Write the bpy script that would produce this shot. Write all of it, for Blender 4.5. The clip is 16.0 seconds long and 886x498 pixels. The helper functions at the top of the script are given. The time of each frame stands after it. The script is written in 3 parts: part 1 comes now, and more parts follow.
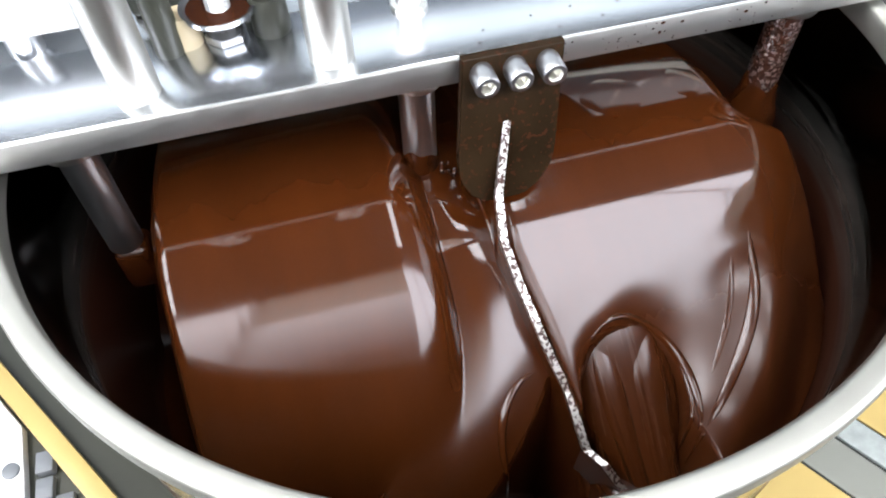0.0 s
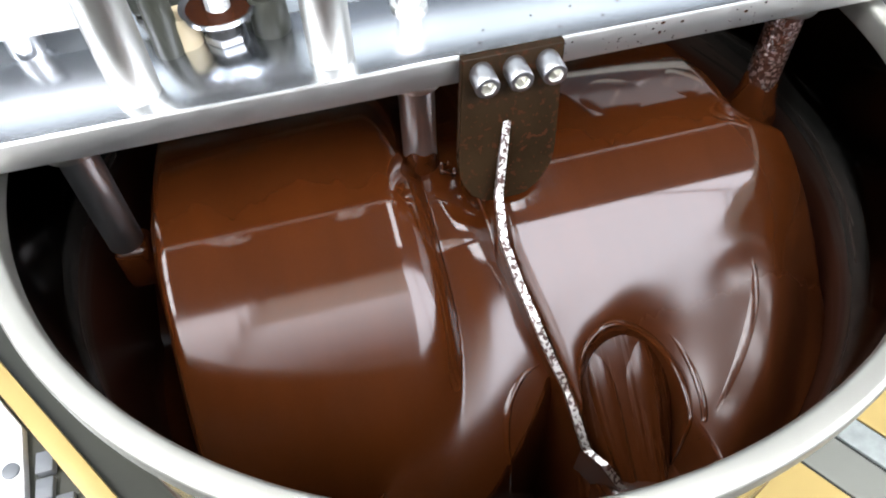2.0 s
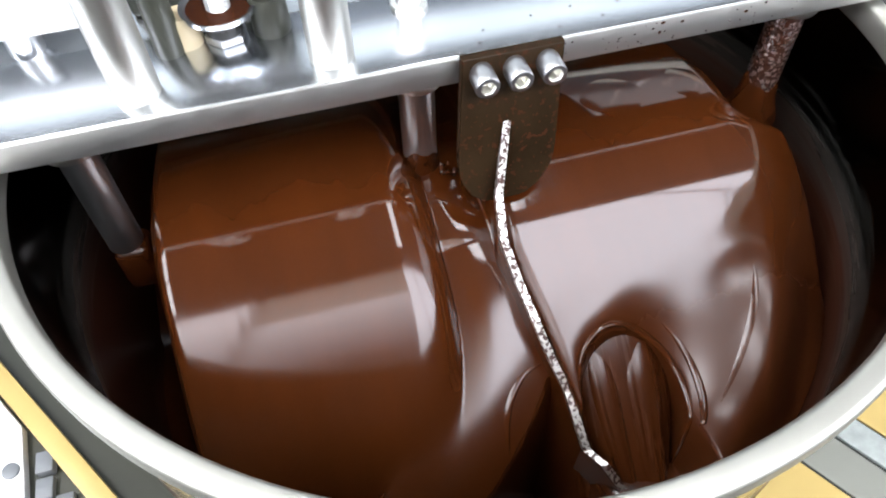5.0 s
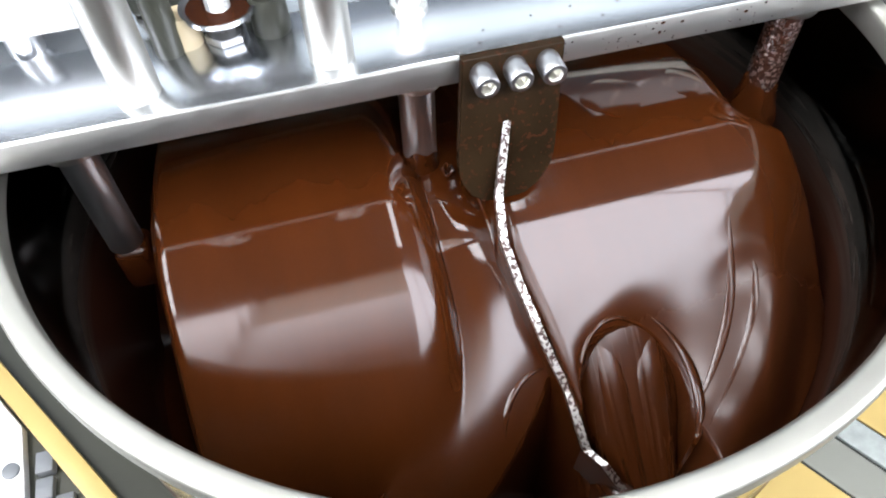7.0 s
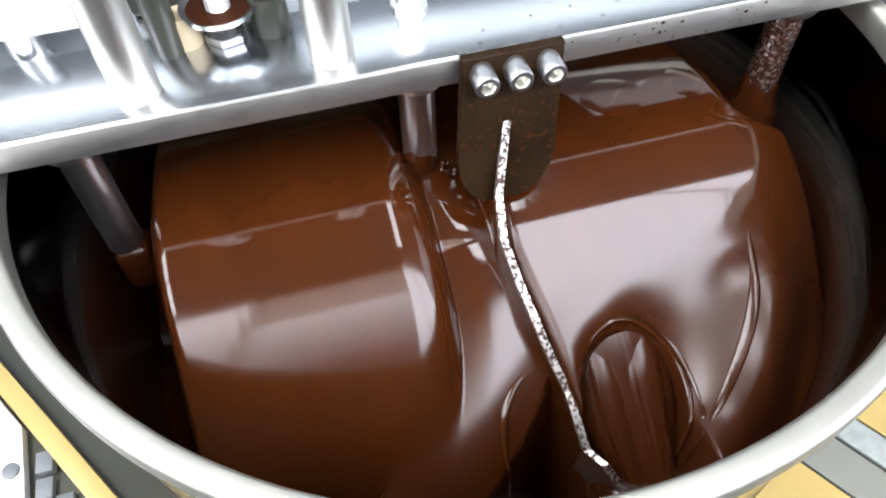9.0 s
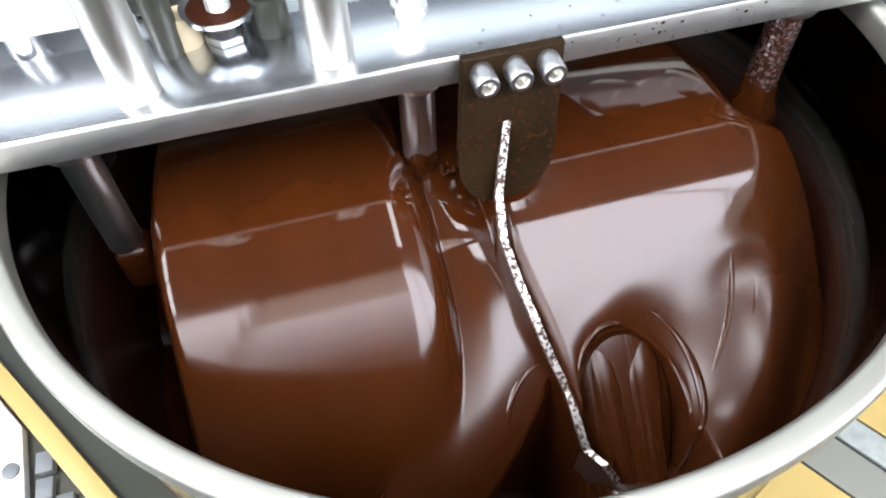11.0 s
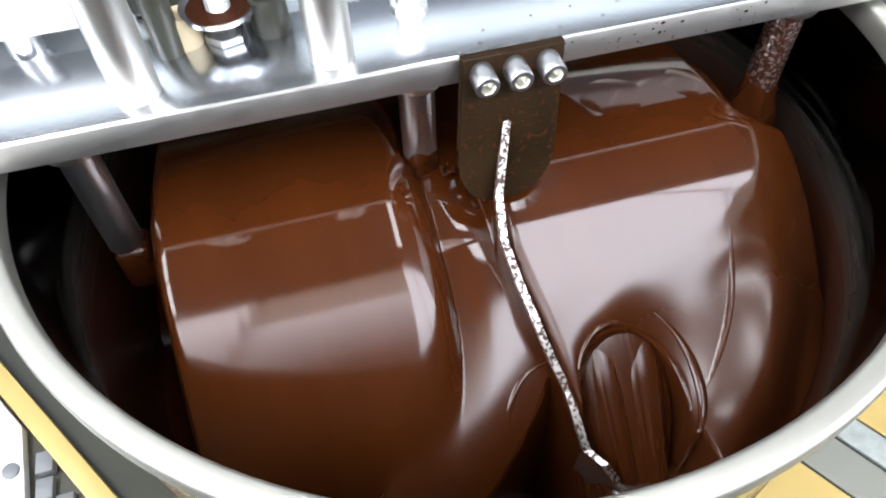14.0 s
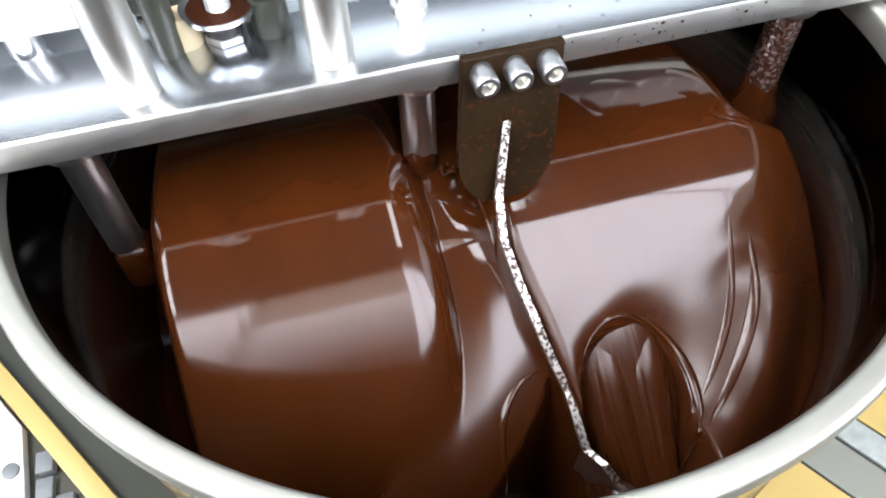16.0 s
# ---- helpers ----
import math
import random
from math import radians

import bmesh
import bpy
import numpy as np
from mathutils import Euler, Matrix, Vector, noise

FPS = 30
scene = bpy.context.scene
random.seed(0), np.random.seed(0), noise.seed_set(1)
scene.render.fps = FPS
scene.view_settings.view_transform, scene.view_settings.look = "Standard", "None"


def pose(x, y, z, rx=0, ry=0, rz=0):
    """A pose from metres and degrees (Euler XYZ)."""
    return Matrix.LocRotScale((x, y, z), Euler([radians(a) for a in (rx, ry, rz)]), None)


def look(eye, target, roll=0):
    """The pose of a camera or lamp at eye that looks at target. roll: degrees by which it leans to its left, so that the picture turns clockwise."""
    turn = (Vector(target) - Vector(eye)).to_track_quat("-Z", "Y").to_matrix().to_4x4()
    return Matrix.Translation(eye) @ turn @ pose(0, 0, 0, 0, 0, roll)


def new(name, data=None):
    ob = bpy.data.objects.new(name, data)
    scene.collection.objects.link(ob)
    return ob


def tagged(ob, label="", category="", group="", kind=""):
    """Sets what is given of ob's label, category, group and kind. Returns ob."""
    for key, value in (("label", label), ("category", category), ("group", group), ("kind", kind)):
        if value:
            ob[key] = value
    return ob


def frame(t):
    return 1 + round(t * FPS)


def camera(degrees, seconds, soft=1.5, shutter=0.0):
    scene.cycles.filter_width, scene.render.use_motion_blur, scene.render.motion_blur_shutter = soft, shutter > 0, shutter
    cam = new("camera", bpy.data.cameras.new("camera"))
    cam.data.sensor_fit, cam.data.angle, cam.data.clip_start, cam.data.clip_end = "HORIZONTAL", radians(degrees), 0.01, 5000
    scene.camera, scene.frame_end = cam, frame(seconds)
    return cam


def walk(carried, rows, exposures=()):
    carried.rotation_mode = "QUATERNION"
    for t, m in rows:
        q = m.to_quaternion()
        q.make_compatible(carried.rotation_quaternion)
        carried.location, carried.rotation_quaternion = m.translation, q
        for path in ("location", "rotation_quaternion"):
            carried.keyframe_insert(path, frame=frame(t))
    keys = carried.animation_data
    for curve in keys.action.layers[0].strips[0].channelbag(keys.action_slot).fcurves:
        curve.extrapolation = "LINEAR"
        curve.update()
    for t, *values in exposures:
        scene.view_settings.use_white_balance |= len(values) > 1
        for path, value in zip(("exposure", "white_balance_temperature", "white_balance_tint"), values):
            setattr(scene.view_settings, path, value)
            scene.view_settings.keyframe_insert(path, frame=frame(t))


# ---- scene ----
cam = camera(61.99, 16.0, soft=2.0)
EYE = Vector((-0.0941, -0.3238, 0.265))
AIM = EYE + Vector((0.14793, 0.59331, -0.79127))
walk(cam, [(0.0, look(EYE, AIM, -1.97)), (16.0, look(EYE, AIM, -1.97))], exposures=[(0.0, 0.13), (16.0, 0.13)])

# The bowl's rim is at z = 0 and its axis is the z axis; the crossbar runs along x.
ROLL_R, AXLE_Z = 0.11, -0.165
BAR_Z0, BAR_Z1 = 0.003, 0.020
FLOOR_Z, CEIL_Z = -0.62, 2.93

# ---- light ----
world = bpy.data.worlds.new("world")
scene.world = world
world.use_nodes = True
world.node_tree.nodes["Background"].inputs[0].default_value = (0.85, 0.92, 1.0, 1)
world.node_tree.nodes["Background"].inputs[1].default_value = 0.2


# ---- materials ----
class Mat:
    """A node material with a principled shader and short ways to add noise."""

    def __init__(self, name, color, rough=0.5, metal=0.0, spec=0.5, coat=0.0):
        self.m = bpy.data.materials.new(name)
        self.m.use_nodes = True
        self.t = self.m.node_tree
        self.b = self.t.nodes["Principled BSDF"]
        self.b.inputs["Base Color"].default_value = (*color, 1)
        self.b.inputs["Roughness"].default_value = rough
        self.b.inputs["Metallic"].default_value = metal
        self.b.inputs["Specular IOR Level"].default_value = spec
        self.b.inputs["Coat Weight"].default_value = coat
        self.coord = self.t.nodes.new("ShaderNodeTexCoord")

    def node(self, kind, **props):
        n = self.t.nodes.new(kind)
        for k, v in props.items():
            n.inputs[k].default_value = v
        return n

    def link(self, a, b):
        self.t.links.new(a, b)

    def noise(self, scale, detail=4.0, stretch=(1, 1, 1), rough=0.55):
        mp = self.t.nodes.new("ShaderNodeMapping")
        mp.inputs["Scale"].default_value = stretch
        self.link(self.coord.outputs["Object"], mp.inputs["Vector"])
        n = self.node("ShaderNodeTexNoise", Scale=scale, Detail=detail, Roughness=rough)
        self.link(mp.outputs[0], n.inputs["Vector"])
        return n.outputs["Fac"]

    def ramp(self, fac, stops):
        r = self.t.nodes.new("ShaderNodeValToRGB")
        while len(r.color_ramp.elements) < len(stops):
            r.color_ramp.elements.new(0.5)
        for e, (p, c) in zip(r.color_ramp.elements, stops):
            e.position, e.color = p, (*c, 1)
        self.link(fac, r.inputs[0])
        return r.outputs["Color"]

    def span(self, fac, a, b, lo=0.0, hi=1.0):
        r = self.node("ShaderNodeMapRange")
        r.inputs[1].default_value, r.inputs[2].default_value = a, b
        r.inputs[3].default_value, r.inputs[4].default_value = lo, hi
        self.link(fac, r.inputs[0])
        return r.outputs[0]

    def mix(self, fac, a, b):
        n = self.t.nodes.new("ShaderNodeMix")
        n.data_type = "RGBA"
        self.link(fac, n.inputs[0])
        for s, v in ((n.inputs[6], a), (n.inputs[7], b)):
            if isinstance(v, tuple):
                s.default_value = (*v, 1)
            else:
                self.link(v, s)
        return n.outputs[2]

    def bump(self, fac, strength, distance):
        n = self.node("ShaderNodeBump", Strength=strength, Distance=distance)
        self.link(fac, n.inputs["Height"])
        if self.b.inputs["Normal"].is_linked:
            self.link(self.b.inputs["Normal"].links[0].from_socket, n.inputs["Normal"])
        self.link(n.outputs[0], self.b.inputs["Normal"])
        return self

    def set(self, socket, out):
        self.link(out, self.b.inputs[socket])
        return self


CHOC = (0.038, 0.0096, 0.0021)
CHOC_DARK = (0.031, 0.0078, 0.0017)


def chocolate(name, rough, stretch, streak=0.25, stirred=0.0):
    m = Mat(name, CHOC, 0.6, spec=0.0)
    big = m.noise(9.0, 3.0, stretch)
    m.set("Base Color", m.mix(m.span(big, 0.35, 0.65), CHOC_DARK, CHOC))
    m.b.inputs["Coat Weight"].default_value = 1.0
    m.b.inputs["Coat IOR"].default_value = 1.47
    fine = m.noise(60.0, 5.0, stretch)
    gloss = m.span(fine, 0.3, 0.7, rough * 0.8, rough * 1.25)
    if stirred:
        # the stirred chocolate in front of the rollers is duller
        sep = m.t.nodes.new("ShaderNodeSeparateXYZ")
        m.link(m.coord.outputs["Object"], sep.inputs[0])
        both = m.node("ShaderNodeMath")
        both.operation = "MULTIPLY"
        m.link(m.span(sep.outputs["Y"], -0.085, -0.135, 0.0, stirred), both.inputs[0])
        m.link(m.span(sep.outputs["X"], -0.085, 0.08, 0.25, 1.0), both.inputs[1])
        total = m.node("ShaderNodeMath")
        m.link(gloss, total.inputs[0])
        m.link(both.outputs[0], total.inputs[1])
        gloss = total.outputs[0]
    m.set("Coat Roughness", gloss)
    m.bump(m.noise(26.0, 2.0, stretch), streak, 0.002)
    m.bump(m.noise(13.0, 3.0, (stretch[0] * 1.6, 0.6, 0.6)), 0.02, 0.0025)
    m.link(m.b.inputs["Normal"].links[0].from_socket, m.b.inputs["Coat Normal"])
    return m.m


M_ROLL = chocolate("liquid_chocolate_roller", 0.12, (6, 0.6, 0.6), 0.015)
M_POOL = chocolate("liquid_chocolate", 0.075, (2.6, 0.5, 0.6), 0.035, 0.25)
M_FLOW = chocolate("liquid_chocolate_flow", 0.20, (4, 0.5, 3), 0.2)
M_TONGUE = chocolate("liquid_chocolate_tongue", 0.24, (7, 0.35, 0.35), 0.10)


def steel(name, color, rough, brush=(1, 1, 1), dirt=0.0, speck=230.0):
    m = Mat(name, color, rough, 1.0)
    g = m.noise(90.0, 6.0, brush)
    m.set("Roughness", m.span(g, 0.3, 0.7, rough * 0.92, rough * 1.1))
    m.bump(g, 0.006, 0.0005)
    m.bump(m.noise(7.0, 2.0), 0.008, 0.004)
    if dirt:
        n = m.noise(speck, 3.0)
        k = m.span(n, 0.5 - dirt * 0.1, 0.53 - dirt * 0.1)
        m.set("Base Color", m.mix(k, (0.035, 0.011, 0.005), color))
        m.set("Metallic", k)
    return m.m


M_BAR = steel("polished_steel", (0.64, 0.67, 0.70), 0.22, (0.3, 6, 6))
M_ROD = steel("turned_steel", (0.68, 0.69, 0.69), 0.30, (5, 5, 0.4))
M_COLLAR = steel("brushed_collar_steel", (0.82, 0.81, 0.76), 0.3)
M_SPLASHED = steel("chocolate_splashed_steel", (0.78, 0.73, 0.72), 0.28, dirt=-0.2, speck=380.0)
M_BLADE = steel("splashed_blade_steel", (0.60, 0.59, 0.55), 0.42, dirt=0.35, speck=420.0)
M_BOLT = steel("zinc_bolt_steel", (0.46, 0.47, 0.48), 0.36)
M_SATIN = steel("satin_ground_steel", (0.55, 0.55, 0.53), 0.45)
M_POST = steel("post_steel", (0.54, 0.54, 0.50), 0.42, (5, 5, 0.4))
M_RIM = steel("satin_rim_steel", (0.41, 0.41, 0.365), 0.46, (1, 1, 1))


def plate_film():
    m = Mat("steel_with_chocolate_film", (0.6, 0.58, 0.5), 0.16, 1.0, 0.05)
    n = m.noise(30.0, 5.0)
    drops = m.noise(330.0, 2.0)
    k = m.span(drops, 0.60, 0.63)
    film = m.mix(m.span(n, 0.3, 0.7), (0.010, 0.006, 0.003), (0.020, 0.012, 0.006))
    m.set("Base Color", m.mix(k, film, (0.032, 0.012, 0.006)))
    m.set("Metallic", m.span(k, 0, 1, 0.05, 0.0))
    m.bump(drops, 0.03, 0.001)
    return m.m


M_PLATE = plate_film()


def wall_steel():
    """Drum wall: polished steel above, darkened for what it mirrors, smeared with chocolate further down."""
    # near-black steel colour: the drum's dark reflections are put into it
    m = Mat("darkened_drum_wall_steel", (0.05, 0.054, 0.048), 0.1, 1.0, 0.06)
    sep = m.t.nodes.new("ShaderNodeSeparateXYZ")
    m.link(m.coord.outputs["Object"], sep.inputs[0])
    streak = m.noise(14.0, 5.0, (0.6, 0.6, 9))
    add = m.node("ShaderNodeMath")
    add.operation = "MULTIPLY_ADD"
    m.link(streak, add.inputs[0])
    add.inputs[1].default_value = 0.06
    m.link(sep.outputs["Z"], add.inputs[2])
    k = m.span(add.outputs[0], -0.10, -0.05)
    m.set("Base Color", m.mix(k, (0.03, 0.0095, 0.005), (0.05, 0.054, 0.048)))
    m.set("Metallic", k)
    m.set("Roughness", m.span(k, 0.0, 1.0, 0.4, 0.14))
    m.bump(streak, 0.01, 0.0006)
    return m.m


M_WALL = wall_steel()


def painted(name, color, rough, vary=0.85, grain=18.0, spec=0.5, relief=0.1):
    m = Mat(name, color, rough, spec=spec)
    n = m.noise(grain, 6.0)
    dark = tuple(c * vary for c in color)
    m.set("Base Color", m.mix(m.span(n, 0.3, 0.7), dark, color))
    m.bump(m.noise(grain * 12, 4.0), relief, 0.001)
    return m.m


M_YELLOW = painted("yellow_floor_paint", (0.41, 0.30, 0.10), 0.4, 0.85, 9.0)
M_GREY = painted("grey_floor_tile", (0.19, 0.195, 0.165), 0.35, 0.8, 6.0)
M_PALE = painted("pale_speckled_terrazzo", (0.30, 0.33, 0.31), 0.4, 0.7, 60.0)
M_GROUT = painted("dark_floor", (0.030, 0.032, 0.028), 0.6, 0.6, 12.0)
M_WHITE = painted("white_enamel", (0.8, 0.8, 0.78), 0.3, 0.95, 12.0)
M_BLOCK = painted("grey_plastic", (0.13, 0.14, 0.145), 0.45, 0.8, 20.0)
M_BEIGE = painted("beige_plastic", (0.5, 0.42, 0.27), 0.4, 0.85, 20.0)
M_BLACK = painted("black_rubber", (0.03, 0.03, 0.03), 0.5, 0.7, 20.0)
M_ROOM = painted("white_wall_paint", (0.78, 0.79, 0.78), 0.7, 0.94, 2.0)
M_CEIL = painted("dark_roof_paint", (0.055, 0.053, 0.050), 0.8, 0.8, 2.0)
M_NORTH = painted("blue_grey_wall_paint", (0.06, 0.07, 0.08), 0.7, 0.9, 2.0)
M_BASE = painted("dark_green_machine_paint", (0.035, 0.037, 0.026), 0.4, 0.8, 9.0)


def glow(name, color, power):
    m = bpy.data.materials.new(name)
    m.use_nodes = True
    b = m.node_tree.nodes["Principled BSDF"]
    b.inputs["Base Color"].default_value = (0.8, 0.8, 0.8, 1)
    b.inputs["Emission Color"].default_value = (*color, 1)
    b.inputs["Emission Strength"].default_value = power
    return m


def sky_glass(name, color, power, z_low, z_high, low):
    """Glowing daylight pane: brightest above, its glow dimmed towards the sill so reflections fade."""
    m = Mat(name, (0.08, 0.08, 0.08), 0.2)
    sep = m.t.nodes.new("ShaderNodeSeparateXYZ")
    m.link(m.coord.outputs["Object"], sep.inputs[0])
    k = m.span(sep.outputs["Z"], z_low, z_high, low * power, power)
    m.link(k, m.b.inputs["Emission Strength"])
    m.b.inputs["Emission Color"].default_value = (*color, 1)
    return m.m


M_DAY = sky_glass("daylight_glass", (0.88, 0.90, 1.0), 15.0, 0.2, 1.5, 0.15)
# weaker glow for the panes mirrored in the first roller's coat
M_DAY_DIM = sky_glass("dim_daylight_glass", (0.93, 0.90, 0.96), 11.0, 1.15, 2.6, 0.06)
M_FILL = glow("fill_light_diffuser", (0.95, 0.96, 1.0), 13.0)
# low warm glow, set for the dim band mirrored in the coat
M_DAY_SOFT = glow("dim_transom_glass", (1.0, 0.86, 0.76), 3.0)
M_DAY_NORTH = sky_glass("shaded_daylight_glass", (0.80, 0.90, 1.0), 1.5, 0.8, 2.0, 0.35)


# ---- building helpers ----
def part(name, bm, material, parent=None, label="", smooth=True):
    me = bpy.data.meshes.new(name)
    bmesh.ops.recalc_face_normals(bm, faces=bm.faces)
    bm.to_mesh(me)
    bm.free()
    me.materials.append(material)
    for p in me.polygons:
        p.use_smooth = smooth
    if smooth:
        me.set_sharp_from_angle(angle=radians(38))
    ob = new(name, me)
    if parent:
        ob.parent = parent
    if label:
        tagged(ob, label)
    return ob


def thing(name, label, category, at=(0, 0, 0), group="", kind=""):
    ob = new(name)
    ob.location = at
    ob.empty_display_size = 0.02
    return tagged(ob, label, category, group, kind)


def box(bm, x0, x1, y0, y1, z0, z1, bevel=0.0, seg=2):
    m = Matrix.LocRotScale(((x0 + x1) / 2, (y0 + y1) / 2, (z0 + z1) / 2), None, (x1 - x0, y1 - y0, z1 - z0))
    vs = bmesh.ops.create_cube(bm, size=1, matrix=m)["verts"]
    if bevel:
        es = list({e for v in vs for e in v.link_edges})
        bmesh.ops.bevel(bm, geom=es, offset=bevel, segments=seg, profile=0.5, affect="EDGES")
    return bm


def lathe(bm, profile, n=48, m=Matrix(), closed=False):
    """Turn (radius, height) rows about the z axis."""
    rings = []
    for r, z in profile:
        if r < 1e-6:
            rings.append([bm.verts.new(m @ Vector((0, 0, z)))])
        else:
            rings.append([bm.verts.new(m @ Vector((r * math.cos(a), r * math.sin(a), z))) for a in (2 * math.pi * i / n for i in range(n))])
    pairs = list(zip(rings, rings[1:]))
    if closed:
        pairs.append((rings[-1], rings[0]))
    for a, b in pairs:
        for i in range(n):
            j = (i + 1) % n
            if len(a) == 1 and len(b) == 1:
                continue
            if len(a) == 1:
                bm.faces.new((a[0], b[j], b[i]))
            elif len(b) == 1:
                bm.faces.new((a[i], a[j], b[0]))
            else:
                bm.faces.new((a[i], a[j], b[j], b[i]))
    return bm


def prism(bm, outline, depth, m=Matrix(), bevel=0.0):
    """A plate with that outline in its x-y plane, that thick along z."""
    lo = [bm.verts.new(m @ Vector((x, y, 0))) for x, y in outline]
    hi = [bm.verts.new(m @ Vector((x, y, depth))) for x, y in outline]
    k = len(outline)
    caps = [bm.faces.new(lo[::-1]), bm.faces.new(hi)]
    for i in range(k):
        bm.faces.new((lo[i], lo[(i + 1) % k], hi[(i + 1) % k], hi[i]))
    if bevel:
        es = list({e for f in caps for e in f.edges})
        bmesh.ops.bevel(bm, geom=es, offset=bevel, segments=2, profile=0.5, affect="EDGES")
    return bm


def smooth(a, b, v):
    s = min(1.0, max(0.0, (v - a) / (b - a)))
    return s * s * (3 - 2 * s)


# ---- room ----
def windowed_wall(name, number, y0, y1, paint, z0, z1, lights, label):
    """A wall along x with one row of window lights: (x0, x1, glass, height of a dim transom)."""
    wall = thing(name, label, "wall", kind="structure")
    x0, x1 = lights[0][0], lights[-1][1]
    for b in ((-3.0, 4.2, FLOOR_Z, z0), (-3.0, 4.2, z1, CEIL_Z), (-3.0, x0, z0, z1), (x1, 4.2, z0, z1)):
        if b[3] - b[2] > 0.001:
            part("wall_panel", box(bmesh.new(), b[0], b[1], y0, y1, b[2], b[3]), paint, wall, smooth=False)
    win = thing("window_%d" % number, "wide unseen bright window with white bars, added to light the chocolate", "window", kind="structure")
    ym = (y0 + y1) / 2
    for x in [x0] + [l[1] for l in lights]:
        part("window_bar", box(bmesh.new(), x - 0.02, x + 0.02, ym - 0.02, ym + 0.02, z0, z1, 0.004), M_WHITE, win)
    for a, b, glass, transom in lights:
        part("pane", box(bmesh.new(), a + 0.02, b - 0.02, ym - 0.003, ym + 0.003, z0, z1 - transom), glass, win, smooth=False)
        if transom:
            part("transom", box(bmesh.new(), a + 0.02, b - 0.02, ym - 0.003, ym + 0.003, z1 - transom, z1), M_DAY_SOFT, win, "dim transom light", smooth=False)


def build_room():
    X0, X1, Y0, Y1 = -3.0, 4.2, -1.5, 2.2
    tagged(part("wall_east", box(bmesh.new(), X1, X1 + 0.1, Y0 - 0.1, Y1 + 0.1, FLOOR_Z, CEIL_Z), M_ROOM, smooth=False), "plain white painted workshop wall", "wall", kind="structure")
    west = thing("wall_west", "white painted workshop wall with an added bright window", "wall", kind="structure")
    wy0, wy1, wz0, wz1 = -1.4, 0.6, 0.5, 2.6
    for y0, y1, z0, z1 in ((Y0 - 0.1, Y1 + 0.1, FLOOR_Z, wz0), (Y0 - 0.1, Y1 + 0.1, wz1, CEIL_Z), (Y0 - 0.1, wy0, wz0, wz1), (wy1, Y1 + 0.1, wz0, wz1)):
        part("wall_panel", box(bmesh.new(), X0 - 0.1, X0, y0, y1, z0, z1), M_ROOM, west, smooth=False)
    # this west window is an addition, to light the bank's slope from the side
    win = thing("window_3", "unseen bright window with white bars, added to light the chocolate", "window", kind="structure")
    for i in range(3):
        y = wy0 + (wy1 - wy0) * i / 2
        part("window_bar", box(bmesh.new(), X0 - 0.07, X0 - 0.03, y - 0.02, y + 0.02, wz0, wz1, 0.004), M_WHITE, win)
        if i < 2:
            part("pane", box(bmesh.new(), X0 - 0.053, X0 - 0.047, y + 0.02, y + (wy1 - wy0) / 2 - 0.02, wz0, wz1), M_DAY, win, smooth=False)
    south = [(-1.8, -0.5, M_DAY_DIM, 0.0), (-0.5, 0.35, M_DAY_DIM, 0.6), (0.35, 1.6, M_DAY, 0.0), (1.6, 2.85, M_DAY, 0.0), (2.85, 4.1, M_DAY, 0.0)]
    windowed_wall("wall_south", 1, Y0 - 0.1, Y0, M_ROOM, 0.3, CEIL_Z, south, "white workshop wall with a tall bright window")
    north = [(-2.2 + 0.9 * i, -1.3 + 0.9 * i, M_DAY_NORTH, 0.0) for i in range(6)]
    windowed_wall("wall_north", 2, Y1, Y1 + 0.1, M_NORTH, 1.30, CEIL_Z, north, "blue-grey workshop wall with a wide window")
    tagged(part("ceiling", box(bmesh.new(), X0 - 0.1, X1 + 0.1, Y0 - 0.1, Y1 + 0.1, CEIL_Z, CEIL_Z + 0.1), M_CEIL, smooth=False), "dark unlit workshop roof", "ceiling", kind="structure")
    # panels out of view, added to brighten the bank and fold of chocolate
    for x, y, w, d in ((-1.85, -0.86, 0.8, 0.56), (-1.85, 0.34, 0.8, 0.56), (0.60, -0.08, 0.26, 0.84)):
        lamp = thing("fill_light", "unseen white fill light panel added under a dark roof", "lamp", (x, y, CEIL_Z), "ceiling lights")
        part("housing", box(bmesh.new(), -w - 0.02, w + 0.02, -d - 0.02, d + 0.02, -0.03, -0.001, 0.004), M_WHITE, lamp)
        part("diffuser", box(bmesh.new(), -w, w, -d, d, -0.036, -0.028), M_FILL, lamp, smooth=False)


def build_floor():
    floor = thing("floor", "yellow and grey tiled workshop floor", "floor", kind="structure")
    part("bed", box(bmesh.new(), -3.0, 4.2, -1.5, 2.2, FLOOR_Z - 0.1, FLOOR_Z), M_GROUT, floor, smooth=False)
    return floor


build_room()
FLOOR = build_floor()


# ---- the drum ----
def arc(cx, cz, r, a0, a1, n):
    return [(cx + r * math.cos(radians(a0 + (a1 - a0) * i / n)), cz + r * math.sin(radians(a0 + (a1 - a0) * i / n))) for i in range(n + 1)]


